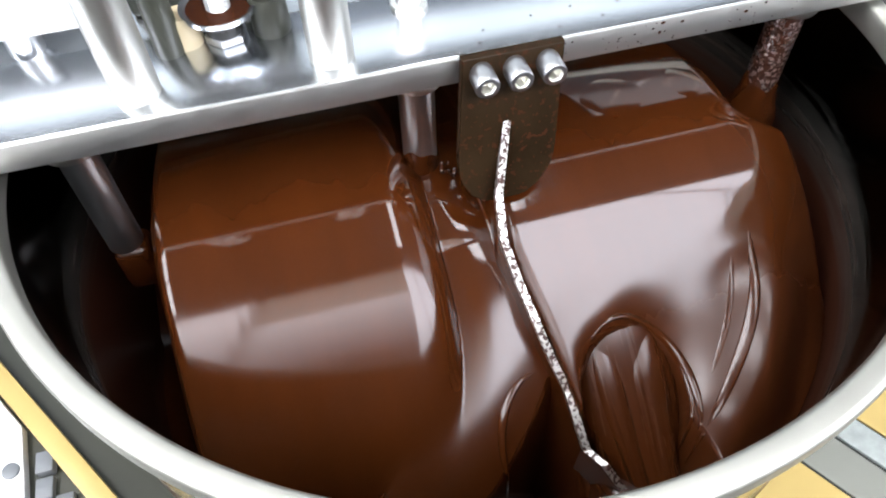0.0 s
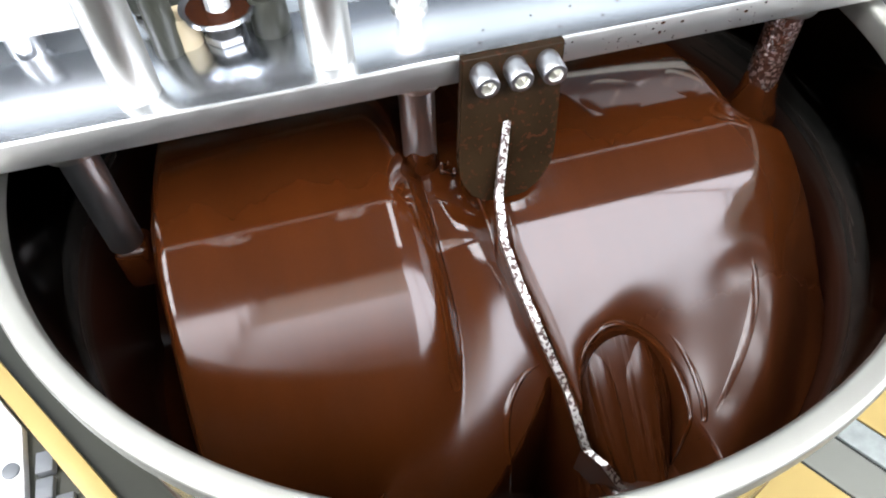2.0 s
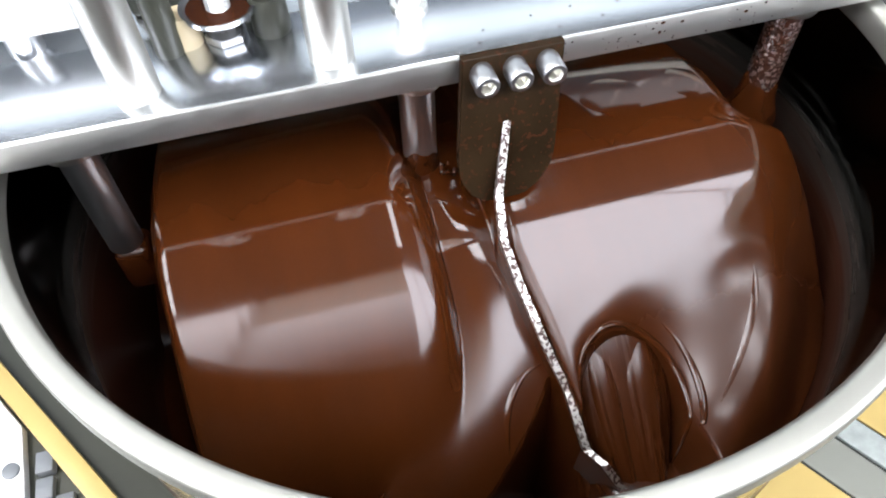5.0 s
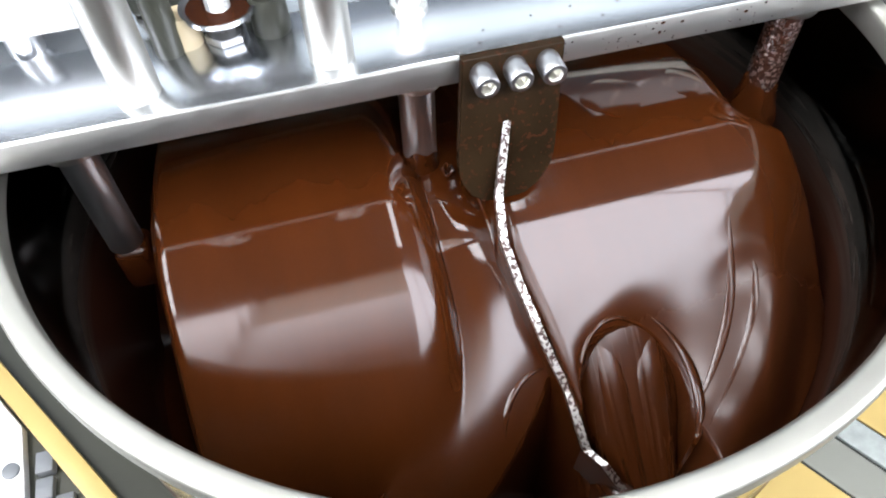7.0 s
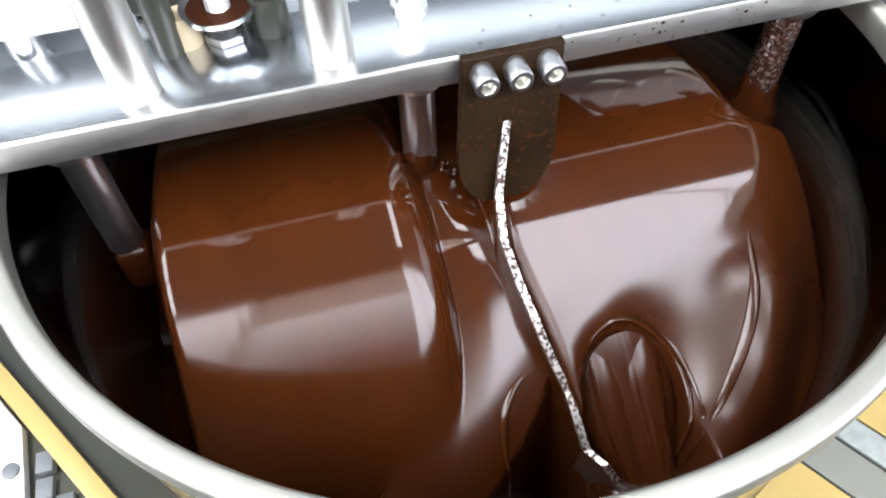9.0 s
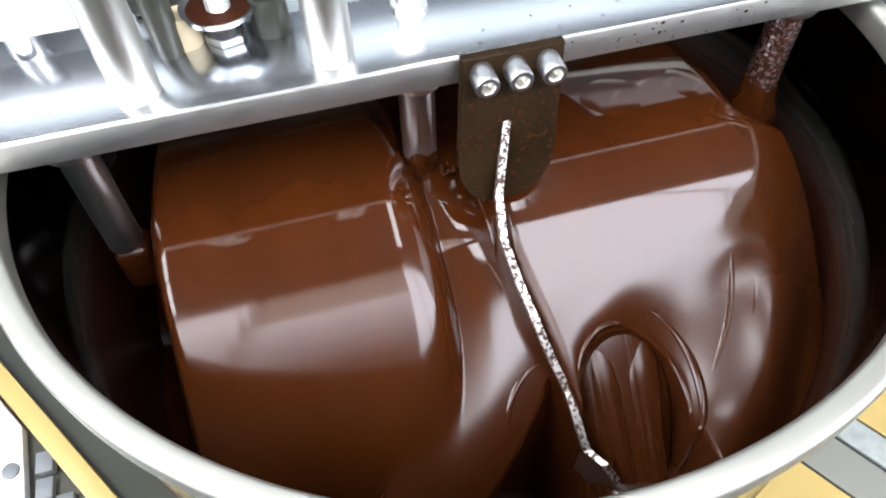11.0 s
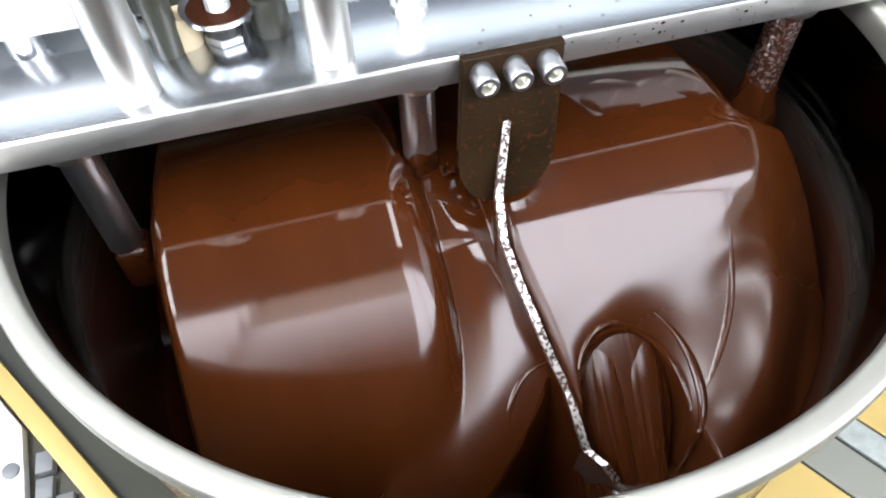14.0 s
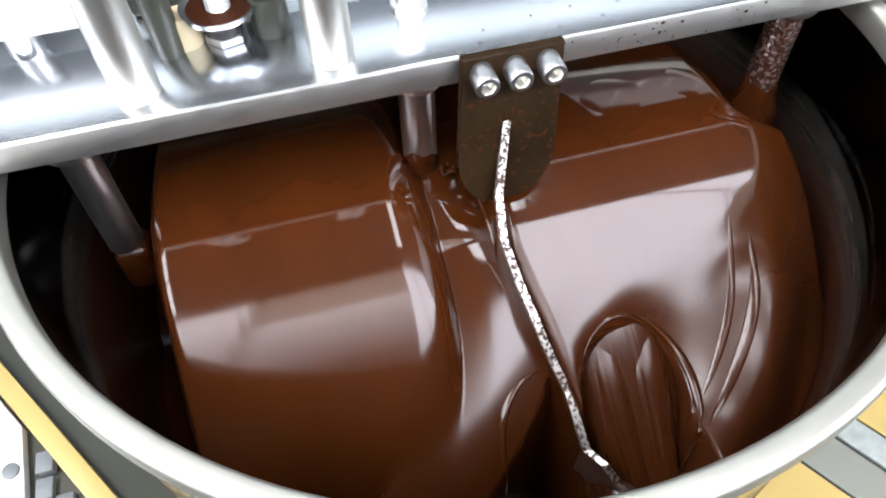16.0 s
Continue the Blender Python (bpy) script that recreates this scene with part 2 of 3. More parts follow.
def build_drum():
    drum = thing("drum", "round stainless steel grinding drum smeared with chocolate", "drum", (0, 0, 0))
    # rolled rim with a flat top
    lip = [(0.250, -0.016), (0.2497, -0.003)] + arc(0.2525, -0.0025, 0.0025, 180, 90, 4) + arc(0.2585, -0.0035, 0.0035, 90, 0, 5) + [(0.262, -0.012), (0.2575, -0.016)]
    part("rim", lathe(bmesh.new(), lip, 160, closed=True), M_RIM, drum, "satin stainless rolled rim")
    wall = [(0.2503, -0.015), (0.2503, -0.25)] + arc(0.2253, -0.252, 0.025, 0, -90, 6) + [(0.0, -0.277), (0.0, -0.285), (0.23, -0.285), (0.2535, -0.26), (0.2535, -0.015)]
    part("wall", lathe(bmesh.new(), wall, 160), M_WALL, drum, "darkened brushed steel wall smeared with dark chocolate")
    return drum


DRUM = build_drum()


# ---- rollers ----
def build_roller(x0, x1, label):
    ob = thing("grinding_roller", label, "roller", ((x0 + x1) / 2, 0, AXLE_Z), "pair of grinding rollers")
    h, f, r = (x1 - x0) / 2, 0.022, ROLL_R
    half = [(0.0, h)] + [(r - f - 0.02, h)] + arc(r - f, h - f, f, 90, 8, 7)
    body = [(r + 0.0006 * math.cos(k), z) for k, z in ((i, (h - f) * (1 - i / 6)) for i in range(1, 12))]
    prof = half + body + [(a, -b) for a, b in half[::-1]]
    turn = Matrix.Rotation(radians(90), 4, "Y")
    part("coat", lathe(bmesh.new(), prof, 128, turn), M_ROLL, ob, "glossy coat of liquid chocolate")
    part("axle", lathe(bmesh.new(), [(0, -h - 0.012), (0.0095, -h - 0.012), (0.0105, -h - 0.011), (0.0105, h + 0.011), (0.0095, h + 0.012), (0, h + 0.012)], 32, turn), M_FLOW, ob, "axle end under chocolate")
    for s in (-1, 1):
        part("hub", lathe(bmesh.new(), [(0.0105, 0.0), (0.034, 0.0), (0.036, 0.0015), (0.034, 0.004), (0.0105, 0.005)], 40, turn @ pose(0, 0, s * (h + 0.0002), 0 if s > 0 else 180)), M_FLOW, ob)
    return ob


ROLLERS = [build_roller(-0.195, -0.033, "stone roller coated in glossy chocolate beside the drum wall"),
           build_roller(0.030, 0.185, "stone roller coated in glossy chocolate beside the scraper")]


# ---- the chocolate ----
def hump(x, y, cx, cy, sx, sy, turn=0.0):
    c, s = math.cos(radians(turn)), math.sin(radians(turn))
    u, v = ((x - cx) * c + (y - cy) * s) / sx, (-(x - cx) * s + (y - cy) * c) / sy
    return math.exp(-u * u - v * v)


def edge_drop(e, r=0.02):
    """How far a coat falls off, e metres inside its end."""
    if e >= r:
        return 0.0
    if e > 0.0:
        return r - math.sqrt(r * r - (r - e) ** 2)
    return r + 9.0 * -e


def soft_step(v, w):
    """v where it is positive, else nothing, rounded over w."""
    return w * math.log(1 + math.exp(min(40.0, v / w)))


def coat(y, axis, r, bend, curl):
    """Chocolate carried over a roller: round on top, then a long slope towards the drum's front."""
    cut = -0.073
    if y > cut:
        e = (y - axis) * (0.7 if y > axis else 1.0)
        return AXLE_Z - 0.001 + math.sqrt(max(0.0, r * r - e * e)) if e < r else -0.3
    s = cut - y
    drop = math.sqrt(r * r - (cut - axis) ** 2)
    slope = (axis - cut) / drop
    return AXLE_Z - 0.001 + drop - slope * s - bend * s * s - curl * s ** 3


def first_roller(x, y):
    far = -0.031 - 3.0 * max(0.0, -0.085 - y) ** 2 - x
    return coat(y, -0.015, 0.114, 0.9, 28.0) - max(edge_drop(x + 0.189, 0.006), edge_drop(far, 0.026))


# the funnel where the scraper folds the coat under itself
FUNNEL, FUNNEL_R = (0.061, -0.160), 0.033


def funnel_gap(x, y):
    """How far outside the funnel's lip a place lies."""
    return math.hypot(x - FUNNEL[0], (y - FUNNEL[1]) / 1.05) - FUNNEL_R


def second_roller(x, y):
    c = 1.1 + 28.0 * smooth(-0.04, 0.04, y)
    start = 0.006 + 0.22 * max(0.0, -0.075 - y)
    z = coat(y, -0.007, 0.112, -2.5 + 2.1 * smooth(0.085, 0.135, x), 0.0) - edge_drop(x - start, 0.010)
    z -= 8.0 * c * max(0.0, x - 0.168) ** 2 + 70.0 * max(0.0, x - 0.206) ** 2
    # the crest that runs down along the drum wall, and the slope behind it
    a, r = math.degrees(math.atan2(y, x)), math.hypot(x, y)
    crest = 0.200 + 0.027 * smooth(-30, -72, a)
    e = r - crest
    on = smooth(-20, -36, a)
    z += on * (0.0010 * math.exp(-(e / 0.010) ** 2) - 0.45 * 0.008 * math.log(1 + math.exp(min(40.0, e / 0.008))))
    z += 10.5 * soft_step(x - 0.100, 0.006) * soft_step(-0.104 - y, 0.006) * (1 - 0.8 * smooth(0.0, 0.035, e))
    # towards the lip the coat bends down and under
    g = funnel_gap(x, y)
    side = smooth(-0.3, 0.9, (x - FUNNEL[0]) / (g + FUNNEL_R + 0.001))
    deep, wide = 0.007 + 0.010 * side, 0.006 + 0.009 * side
    z -= 0.045 * channel(x, y)
    if g > 0:
        return z - deep * math.exp(-g / wide)
    return z - deep - 0.038 * smooth(0.0, -0.004, g)


def channel(x, y):
    """How far a place lies in the run that drains the funnel towards the drum's front."""
    return smooth(0.034, 0.026, abs(x - 0.056)) * smooth(-0.158, -0.172, y)


def sheet(x, y):
    """The sheet that runs over the gap between the rollers and pours forward."""
    r = 0.100
    if y > -0.06:
        z = AXLE_Z + math.sqrt(max(0.0, r * r - y * y))
    else:
        s = -0.06 - y
        z = -0.0850 - 0.52 * s - 0.4 * s * s
    mid = -0.003 - 6.5 * max(0.0, -0.08 - y) ** 2
    d = (x - mid) / 0.044
    return z - 0.018 * hump(x, y, 0.022, -0.02, 0.03, 0.03) - 0.009 * d * d - 0.24 * max(0.0, -d - 0.8) ** 2 - 2.0 * max(0.0, d - 0.88) ** 2


def level(x, y):
    """Height of the chocolate in the drum: the coats of both rollers, the sheet between them, a hollow behind the scraper."""
    z = -0.264 + (0.10 - 0.06 * smooth(0.08, 0.16, x)) * smooth(0.03, 0.13, y)
    z -= 0.03 * hump(x, y, 0.012, -0.16, 0.03, 0.05, -20)
    k = 0.005 + 0.006 * smooth(0.13, 0.17, x)
    tops = [z, second_roller(x, y), first_roller(x, y)]
    if y < 0.09:
        tops.append(sheet(x, y))
    m = max(tops)
    return max(-0.272, m + k * math.log(sum(math.exp((t - m) / k) for t in tops)) - 0.0012)


def build_chocolate():
    mass = thing("chocolate", "glossy dark liquid chocolate filling the drum floor", "chocolate", (0, 0, 0))
    N, R, d = 166, 0.2495, 0.0015
    grid = {}
    for i in range(-N - 3, N + 4):
        for j in range(-N - 3, N + 4):
            x, y = i * d, j * d
            r = math.hypot(x, y)
            if r < R + 3 * d:
                if r > R:
                    x, y = x * R / r, y * R / r
                grid[i, j] = (x, y, level(x, y))

    def normal(i, j):
        (xa, ya, za), (xb, yb, zb) = grid.get((i - 1, j), grid[i, j]), grid.get((i + 1, j), grid[i, j])
        (xc, yc, zc), (xd, yd, zd) = grid.get((i, j - 1), grid[i, j]), grid.get((i, j + 1), grid[i, j])
        n = Vector((xb - xa, yb - ya, zb - za)).cross(Vector((xd - xc, yd - yc, zd - zc)))
        return n.normalized() if n.length > 1e-12 else Vector((0, 0, 1))

    faces = {"first_coat": [], "stream": [], "second_coat": [], "bank": []}
    for i, j in grid:
        keys = ((i, j), (i + 1, j), (i + 1, j + 1), (i, j + 1))
        if any(q not in grid for q in keys) or min(math.hypot(q[0] * d, q[1] * d) for q in keys) >= R:
            continue
        x, y = (i + 0.5) * d, (j + 0.5) * d
        if x < -0.034 - 3.0 * max(0.0, -0.085 - y) ** 2:
            faces["first_coat"].append(keys)
        elif x < 0.006 + 0.22 * max(0.0, -0.075 - y):
            faces["stream"].append(keys)
        elif y < -0.125 or x > 0.2:
            faces["bank"].append(keys)
        else:
            faces["second_coat"].append(keys)
    for part_name, lab in (("first_coat", "coat flowing over the roller beside the drum wall"), ("stream", "stream pouring between the rollers"), ("second_coat", "bright coat flowing over the roller beside the scraper"), ("bank", "bank of chocolate along the drum wall")):
        used = sorted({q for f in faces[part_name] for q in f})
        at = {q: n for n, q in enumerate(used)}
        me = bpy.data.meshes.new(part_name)
        me.from_pydata([grid[q] for q in used], [], [[at[q] for q in f] for f in faces[part_name]])
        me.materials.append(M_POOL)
        for p in me.polygons:
            p.use_smooth = True
        me.normals_split_custom_set_from_vertices([normal(*q) for q in used])
        ob = new(part_name, me)
        ob.parent = mass
        tagged(ob, lab)
    return mass


build_chocolate()


def tongue(dx, rise, wide, high):
    """A tapering run of chocolate that pours forward and down; wide and high scale its section."""
    bm = bmesh.new()
    N, K = 48, 64
    rows = []
    for i in range(N + 1):
        t = i / N
        w, h = 0.035 - 0.015 * smooth(0.25, 1.0, t), 0.026 - 0.004 * t
        cx = 0.002 - 0.006 * t + 0.004 * t * t + dx * (1 - 0.4 * t)
        cy, cz = 0.034 - 0.090 * t, 0.012 - 0.056 * t - 0.010 * t * t + h * (1 - high) + rise * smooth(0.0, 0.35, t) - 0.002 * (high < 1)
        row = []
        for k in range(K):
            a = 2 * math.pi * k / K
            c, s = math.cos(a), math.sin(a)
            u = math.copysign(abs(c) ** 0.8, c)
            v = math.copysign(abs(s) ** 0.9, s)
            z = cz + h * high * v
            if s > 0:
                flow = 0.0006 * math.sin(11 * u + 1.5 * t) * smooth(0.15, 0.6, t) + 0.0006 * math.sin(23 * u - 2 * t) * smooth(0.3, 0.8, t)
                dent = -0.0022 * math.exp(-((u + 0.25 + 0.2 * t) / 0.13) ** 2) * smooth(0.02, 0.4, t)
                z += (flow + dent) * s * high
            row.append(bm.verts.new((cx + w * wide * u, cy, z)))
        rows.append(row)
    for a, b in zip(rows, rows[1:]):
        for k in range(K):
            bm.faces.new((a[k], a[(k + 1) % K], b[(k + 1) % K], b[k]))
    for row, sign in ((rows[0], 1), (rows[-1], -1)):
        mid = sum((v.co for v in row), Vector()) / K + Vector((0, 0.012 * sign * high, -0.004))
        tip = bm.verts.new(mid)
        for k in range(K):
            bm.faces.new((row[k], tip, row[(k + 1) % K]))
    return bm


def build_fold():
    """The chocolate that pours out below the funnel's lip: a broad tongue and two strands on it."""
    ob = thing("chocolate_fold", "rolling fold of liquid chocolate against the scraper blade", "chocolate", (0.062, -0.157, -0.157))
    for name, bm in (("fold_body", tongue(0.0, 0.0, 1.0, 1.0)), ("strand", tongue(0.012, 0.0045, 0.40, 0.5)), ("strand", tongue(-0.014, 0.0030, 0.30, 0.45))):
        part(name, bm, M_TONGUE, ob).data.set_sharp_from_angle(angle=radians(180))
    return ob


FOLD = build_fold()


def ripple(name, a, b, c, width, lift, label):
    """A tapered ridge that lies on the chocolate along a bent line from a over b to c."""
    bm = bmesh.new()
    N, K = 36, 9
    a, b, c = Vector(a), Vector(b), Vector(c)
    base = (a + 2 * b + c) / 4
    rows = []
    for i in range(N + 1):
        t = i / N
        p = a * (1 - t) ** 2 + b * 2 * t * (1 - t) + c * t * t
        d = ((b - a) * (1 - t) + (c - b) * t).normalized()
        side = Vector((-d.y, d.x))
        w = width * (math.sin(math.pi * t) ** 0.7 * 0.9 + 0.05)
        row = []
        for k in range(K):
            u = -1 + 2 * k / (K - 1)
            q = p + side * (u * w)
            row.append(bm.verts.new((q.x - base.x, q.y - base.y, level(q.x, q.y) - level(base.x, base.y) + lift * (1 - u * u) * math.sin(math.pi * t) - 0.0003)))
        rows.append(row)
    for r0, r1 in zip(rows, rows[1:]):
        for k in range(K - 1):
            bm.faces.new((r0[k], r0[k + 1], r1[k + 1], r1[k]))
    under = [[bm.verts.new(v.co - Vector((0, 0, 0.004))) for v in (row[0], row[-1])] for row in rows]
    for i in range(N):
        bm.faces.new((rows[i][0], rows[i + 1][0], under[i + 1][0], under[i][0]))
        bm.faces.new((rows[i][-1], under[i][1], under[i + 1][1], rows[i + 1][-1]))
        bm.faces.new((under[i][0], under[i + 1][0], under[i + 1][1], under[i][1]))
    ob = thing(name, label, "chocolate", (base.x, base.y, level(base.x, base.y)), "ripples in the chocolate")
    part("ridge", bm, M_FLOW, ob).data.set_sharp_from_angle(angle=radians(180))
    return ob


def crescent(centre, r, a0, a1, z0, z1, tube, label, lying=False):
    """A curled lip of chocolate: a tapered tube along part of a circle; lying: on the chocolate's surface."""
    ob = thing("chocolate_curl", label, "chocolate", (*centre, (z0 + z1) / 2), "curled lips of chocolate")
    bm = bmesh.new()
    N, K = 48, 12
    rows = []
    for i in range(N + 1):
        t = i / N
        a = radians(a0 + (a1 - a0) * t)
        c = Vector((r * math.cos(a), r * 1.15 * math.sin(a), z0 + (z1 - z0) * t - (z0 + z1) / 2))
        if lying:
            c.z = level(centre[0] + c.x, centre[1] + c.y) - (z0 + z1) / 2 - 0.3 * tube
        out = Vector((math.cos(a), math.sin(a), 0))
        w = tube * (0.12 + 0.88 * math.sin(math.pi * t) ** 0.8)
        rows.append([bm.verts.new(c + out * (w * 1.6 * math.cos(b)) + Vector((0, 0, w * math.sin(b)))) for b in (2 * math.pi * k / K for k in range(K))])
    for p, q in zip(rows, rows[1:]):
        for k in range(K):
            bm.faces.new((p[k], p[(k + 1) % K], q[(k + 1) % K], q[k]))
    bm.faces.new(rows[0][::-1])
    bm.faces.new(rows[-1])
    part("lip", bm, M_ROLL, ob).data.set_sharp_from_angle(angle=radians(180))
    return ob


CURLS = [
    crescent(FUNNEL, 0.0335, 150, -50, -0.140, -0.160, 0.0018, "curled lip of chocolate round the rolling fold", True),
    crescent(FUNNEL, 0.0385, 60, -55, -0.137, -0.156, 0.0022, "outer curled lip of chocolate round the rolling fold", True),
    crescent((0.014, -0.172), 0.036, 92, 190, -0.130, -0.170, 0.0018, "thin lip of chocolate at the hollow's edge", True),
    crescent((-0.026, 0.0), 0.0185, -15, -105, -0.072, -0.091, 0.0011, "bright thin lip of chocolate under the rod between the rollers"),
]
RIPPLES = [
    ripple("chocolate_ripple", (0.158, -0.095), (0.150, -0.150), (0.085, -0.196), 0.004, 0.0009, "long bright ripple of chocolate along the drum wall"),
    ripple("chocolate_ripple", (0.148, -0.085), (0.136, -0.140), (0.095, -0.175), 0.003, 0.0006, "faint ripple of chocolate above the rolling fold"),
]


def build_neck(x, size, label):
    """Chocolate that clings round a rod where it dips in."""
    ob = thing("chocolate_neck", label, "chocolate", (x, 0, -0.068))
    prof = [(0.0107, 0.010), (0.0118, 0.004), (0.0132, -0.008), (0.0165, -0.018), (0.021, -0.032), (0.020, -0.05), (0.0107, -0.05)]
    bm = lathe(bmesh.new(), [(0.0107 + (r - 0.0107) * size, z * size) for r, z in prof], 48)
    for v in bm.verts:
        a = math.atan2(v.co.y, v.co.x)
        v.co.z += 0.0035 * math.sin(a * 2 + x * 40) + 0.0015 * math.sin(5 * a)
    part("skin", bm, M_FLOW, ob)
    return ob


def build_arm(x, label):
    """The arm that holds a roller's axle, under a skin of chocolate."""
    ob = thing("axle_arm", label, "arm", (x, 0, -0.125), "axle arms")
    part("block", box(bmesh.new(), -0.0108, 0.0108, -0.0112, 0.0108, 0.004, 0.040, 0.005, 3), M_FLOW, ob)
    return ob


build_arm(-0.211, "axle arm under dark chocolate beside the drum wall")
build_arm(0.209, "axle arm under dark chocolate below the splashed rod")


def build_drip():
    """A thin twisted thread of chocolate between the rod and the scraper's plate."""
    ob = thing("chocolate_drip", "thin twisted thread of chocolate beside the mounting plate", "chocolate", (-0.0115, -0.014, -0.070))
    bm = bmesh.new()
    N, K = 60, 8
    rows = []
    for i in range(N + 1):
        t = i / N
        a = 2 * math.pi * 1.7 * t
        c = Vector((0.0030 * math.cos(a) + 0.007 * (t - 0.5), 0.0030 * math.sin(a), 0.010 * (0.5 - t) + 0.002 * math.sin(3 * a)))
        out = Vector((math.cos(a), math.sin(a), 0))
        w = 0.0003 + 0.0011 * math.sin(math.pi * t)
        rows.append([bm.verts.new(c + out * (w * math.cos(b)) + Vector((0, 0, w * math.sin(b)))) for b in (2 * math.pi * k / K for k in range(K))])
    for p, q in zip(rows, rows[1:]):
        for k in range(K):
            bm.faces.new((p[k], p[(k + 1) % K], q[(k + 1) % K], q[k]))
    bm.faces.new(rows[0][::-1])
    bm.faces.new(rows[-1])
    part("thread", bm, M_POOL, ob)
    return ob


DRIP = build_drip()
NECKS = [build_neck(-0.026, 1, "chocolate clinging round the rod between the rollers"), build_neck(0.211, 0.8, "chocolate clinging round the splashed rod")]


# ---- crossbar ----
def build_crossbar():
    bar = thing("crossbar", "polished stainless steel crossbar over the drum", "crossbar", (0, 0, BAR_Z0))
    part("bar_plate", box(bmesh.new(), -0.36, 0.36, -0.019, 0.046, 0, BAR_Z1 - BAR_Z0, 0.0012), M_BAR, bar)
    part("front_edge", box(bmesh.new(), -0.36, 0.36, -0.0205, -0.0189, 0.0004, BAR_Z1 - BAR_Z0 - 0.0006, 0.0005), M_SATIN, bar, "satin ground front edge")
    for x, low, mat, lab in ((-0.213, -0.088, M_ROD, ""), (-0.026, -0.14, M_ROD, ""), (0.027, -0.14, M_ROD, ""), (0.211, -0.14, M_SPLASHED, "steel rod splashed with chocolate")):
        rod = part("support_rod", lathe(bmesh.new(), [(0, 0), (0.0105, 0), (0.0105, low), (0, low)], 40, pose(x, 0, 0)), mat, bar, lab)
        part("collar", lathe(bmesh.new(), [(0.010, -0.0008), (0.0152, -0.0008), (0.016, -0.002), (0.016, -0.0065), (0.0152, -0.008), (0.010, -0.008)], 40, pose(x, 0, 0)), M_COLLAR, rod)
    for x in (-0.170, -0.070):
        top = BAR_Z1 - BAR_Z0
        part("post", lathe(bmesh.new(), [(0, top), (0.0112, top), (0.0119, top + 0.001), (0.0119, 0.16), (0, 0.16)], 48, pose(x, 0, 0)), M_POST, bar)
    return bar


build_crossbar()


def build_back():
    """What stands behind the crossbar: the carrying plate, the upper plate and the spring screw."""
    back = thing("bearing_plate", "polished steel carrying plate behind the crossbar", "machine plate", (0, 0, 0.004))
    part("plate", box(bmesh.new(), -0.33, 0.12, 0.048, 0.34, 0, 0.014, 0.001), M_BAR, back)
    col = part("column", box(bmesh.new(), -0.2, 0.1, 0.30, 0.36, FLOOR_Z - 0.004, 0.0, 0.004), M_BASE, back, "dark painted machine column")
    up = thing("upper_plate", "white enamelled upper plate on short steel studs", "machine plate", (-0.24, 0.1, 0.018))
    part("plate", box(bmesh.new(), -0.09, 0.052, -0.06, 0.06, 0.018, 0.034, 0.002), M_WHITE, up)
    for x, y in ((0.012, -0.042), (-0.06, -0.042), (0.03, 0.04)):
        part("stud", lathe(bmesh.new(), [(0, 0), (0.0095, 0), (0.0095, 0.018), (0, 0.018)], 32, pose(x, y, 0)), M_ROD, up)
    sp = thing("spring_screw", "threaded steel spring screw with a cup washer and nut", "screw", (-0.122, 0.034, BAR_Z1))
    hexa = [(0.0115 * math.cos(radians(60 * i + 15)), 0.0115 * math.sin(radians(60 * i + 15))) for i in range(6)]
    part("nut", prism(bmesh.new(), hexa, 0.005, bevel=0.0005), M_BOLT, sp)
    part("neck", lathe(bmesh.new(), [(0, 0.005), (0.010, 0.005), (0.010, 0.013), (0, 0.013)], 32), M_BLACK, sp)
    part("cup_washer", lathe(bmesh.new(), [(0, 0.013), (0.014, 0.013), (0.020, 0.018), (0.0205, 0.021), (0.0185, 0.0205), (0.013, 0.0165), (0, 0.0165)], 48), M_BAR, sp)
    part("residue", lathe(bmesh.new(), [(0, 0.0195), (0.0182, 0.0195), (0.0182, 0.0185), (0, 0.017)], 40), M_FLOW, sp, "chocolate left in the cup")
    thread = [(0.0, 0.0195)]
    for i in range(24):
        thread += [(0.0066, 0.0195 + 0.002 * i), (0.0058, 0.0205 + 0.002 * i)]
    part("thread", lathe(bmesh.new(), thread + [(0, 0.0685)], 28), M_ROD, sp)
    box_ = thing("gearbox", "dark olive painted gearbox behind the spring screw", "gearbox", (-0.12, 0.09, 0.018))
    part("housing", box(bmesh.new(), -0.052, 0.032, -0.022, 0.03, 0, 0.11, 0.004, 3), M_BASE, box_)
    part("cover", box(bmesh.new(), -0.044, 0.024, -0.026, -0.0215, 0.012, 0.10, 0.0015), M_BLACK, box_, "black cover plate")
    for x, y, w, h, mat, lab, name in ((-0.152, 0.03, 0.0075, 0.05, M_BASE, "dark olive rubber buffer beside a steel post", "buffer"), (-0.143, 0.036, 0.009, 0.018, M_BEIGE, "beige plastic spacer on the steel plate", "spacer"),
                                       (-0.097, 0.034, 0.010, 0.022, M_BASE, "olive painted lug on the steel plate", "lug")):
        z0 = BAR_Z1 if y < 0.046 else 0.018
        t = thing(name, lab, name, (x, y, z0))
        part("body", lathe(bmesh.new(), [(0, 0), (w, 0), (w * 1.05, 0.002), (w, h - 0.003), (w * 0.85, h), (0, h)], 28), mat, t)
    pin = thing("guide_pin", "short polished guide pin on the crossbar", "pin", (-0.020, 0.034, BAR_Z1))
    part("shank", lathe(bmesh.new(), [(0, 0), (0.0075, 0), (0.0075, 0.05), (0, 0.05)], 32), M_ROD, pin)
    part("foot", lathe(bmesh.new(), [(0.0075, 0), (0.0105, 0), (0.0105, 0.0025), (0.0075, 0.003)], 32), M_COLLAR, pin)


build_back()


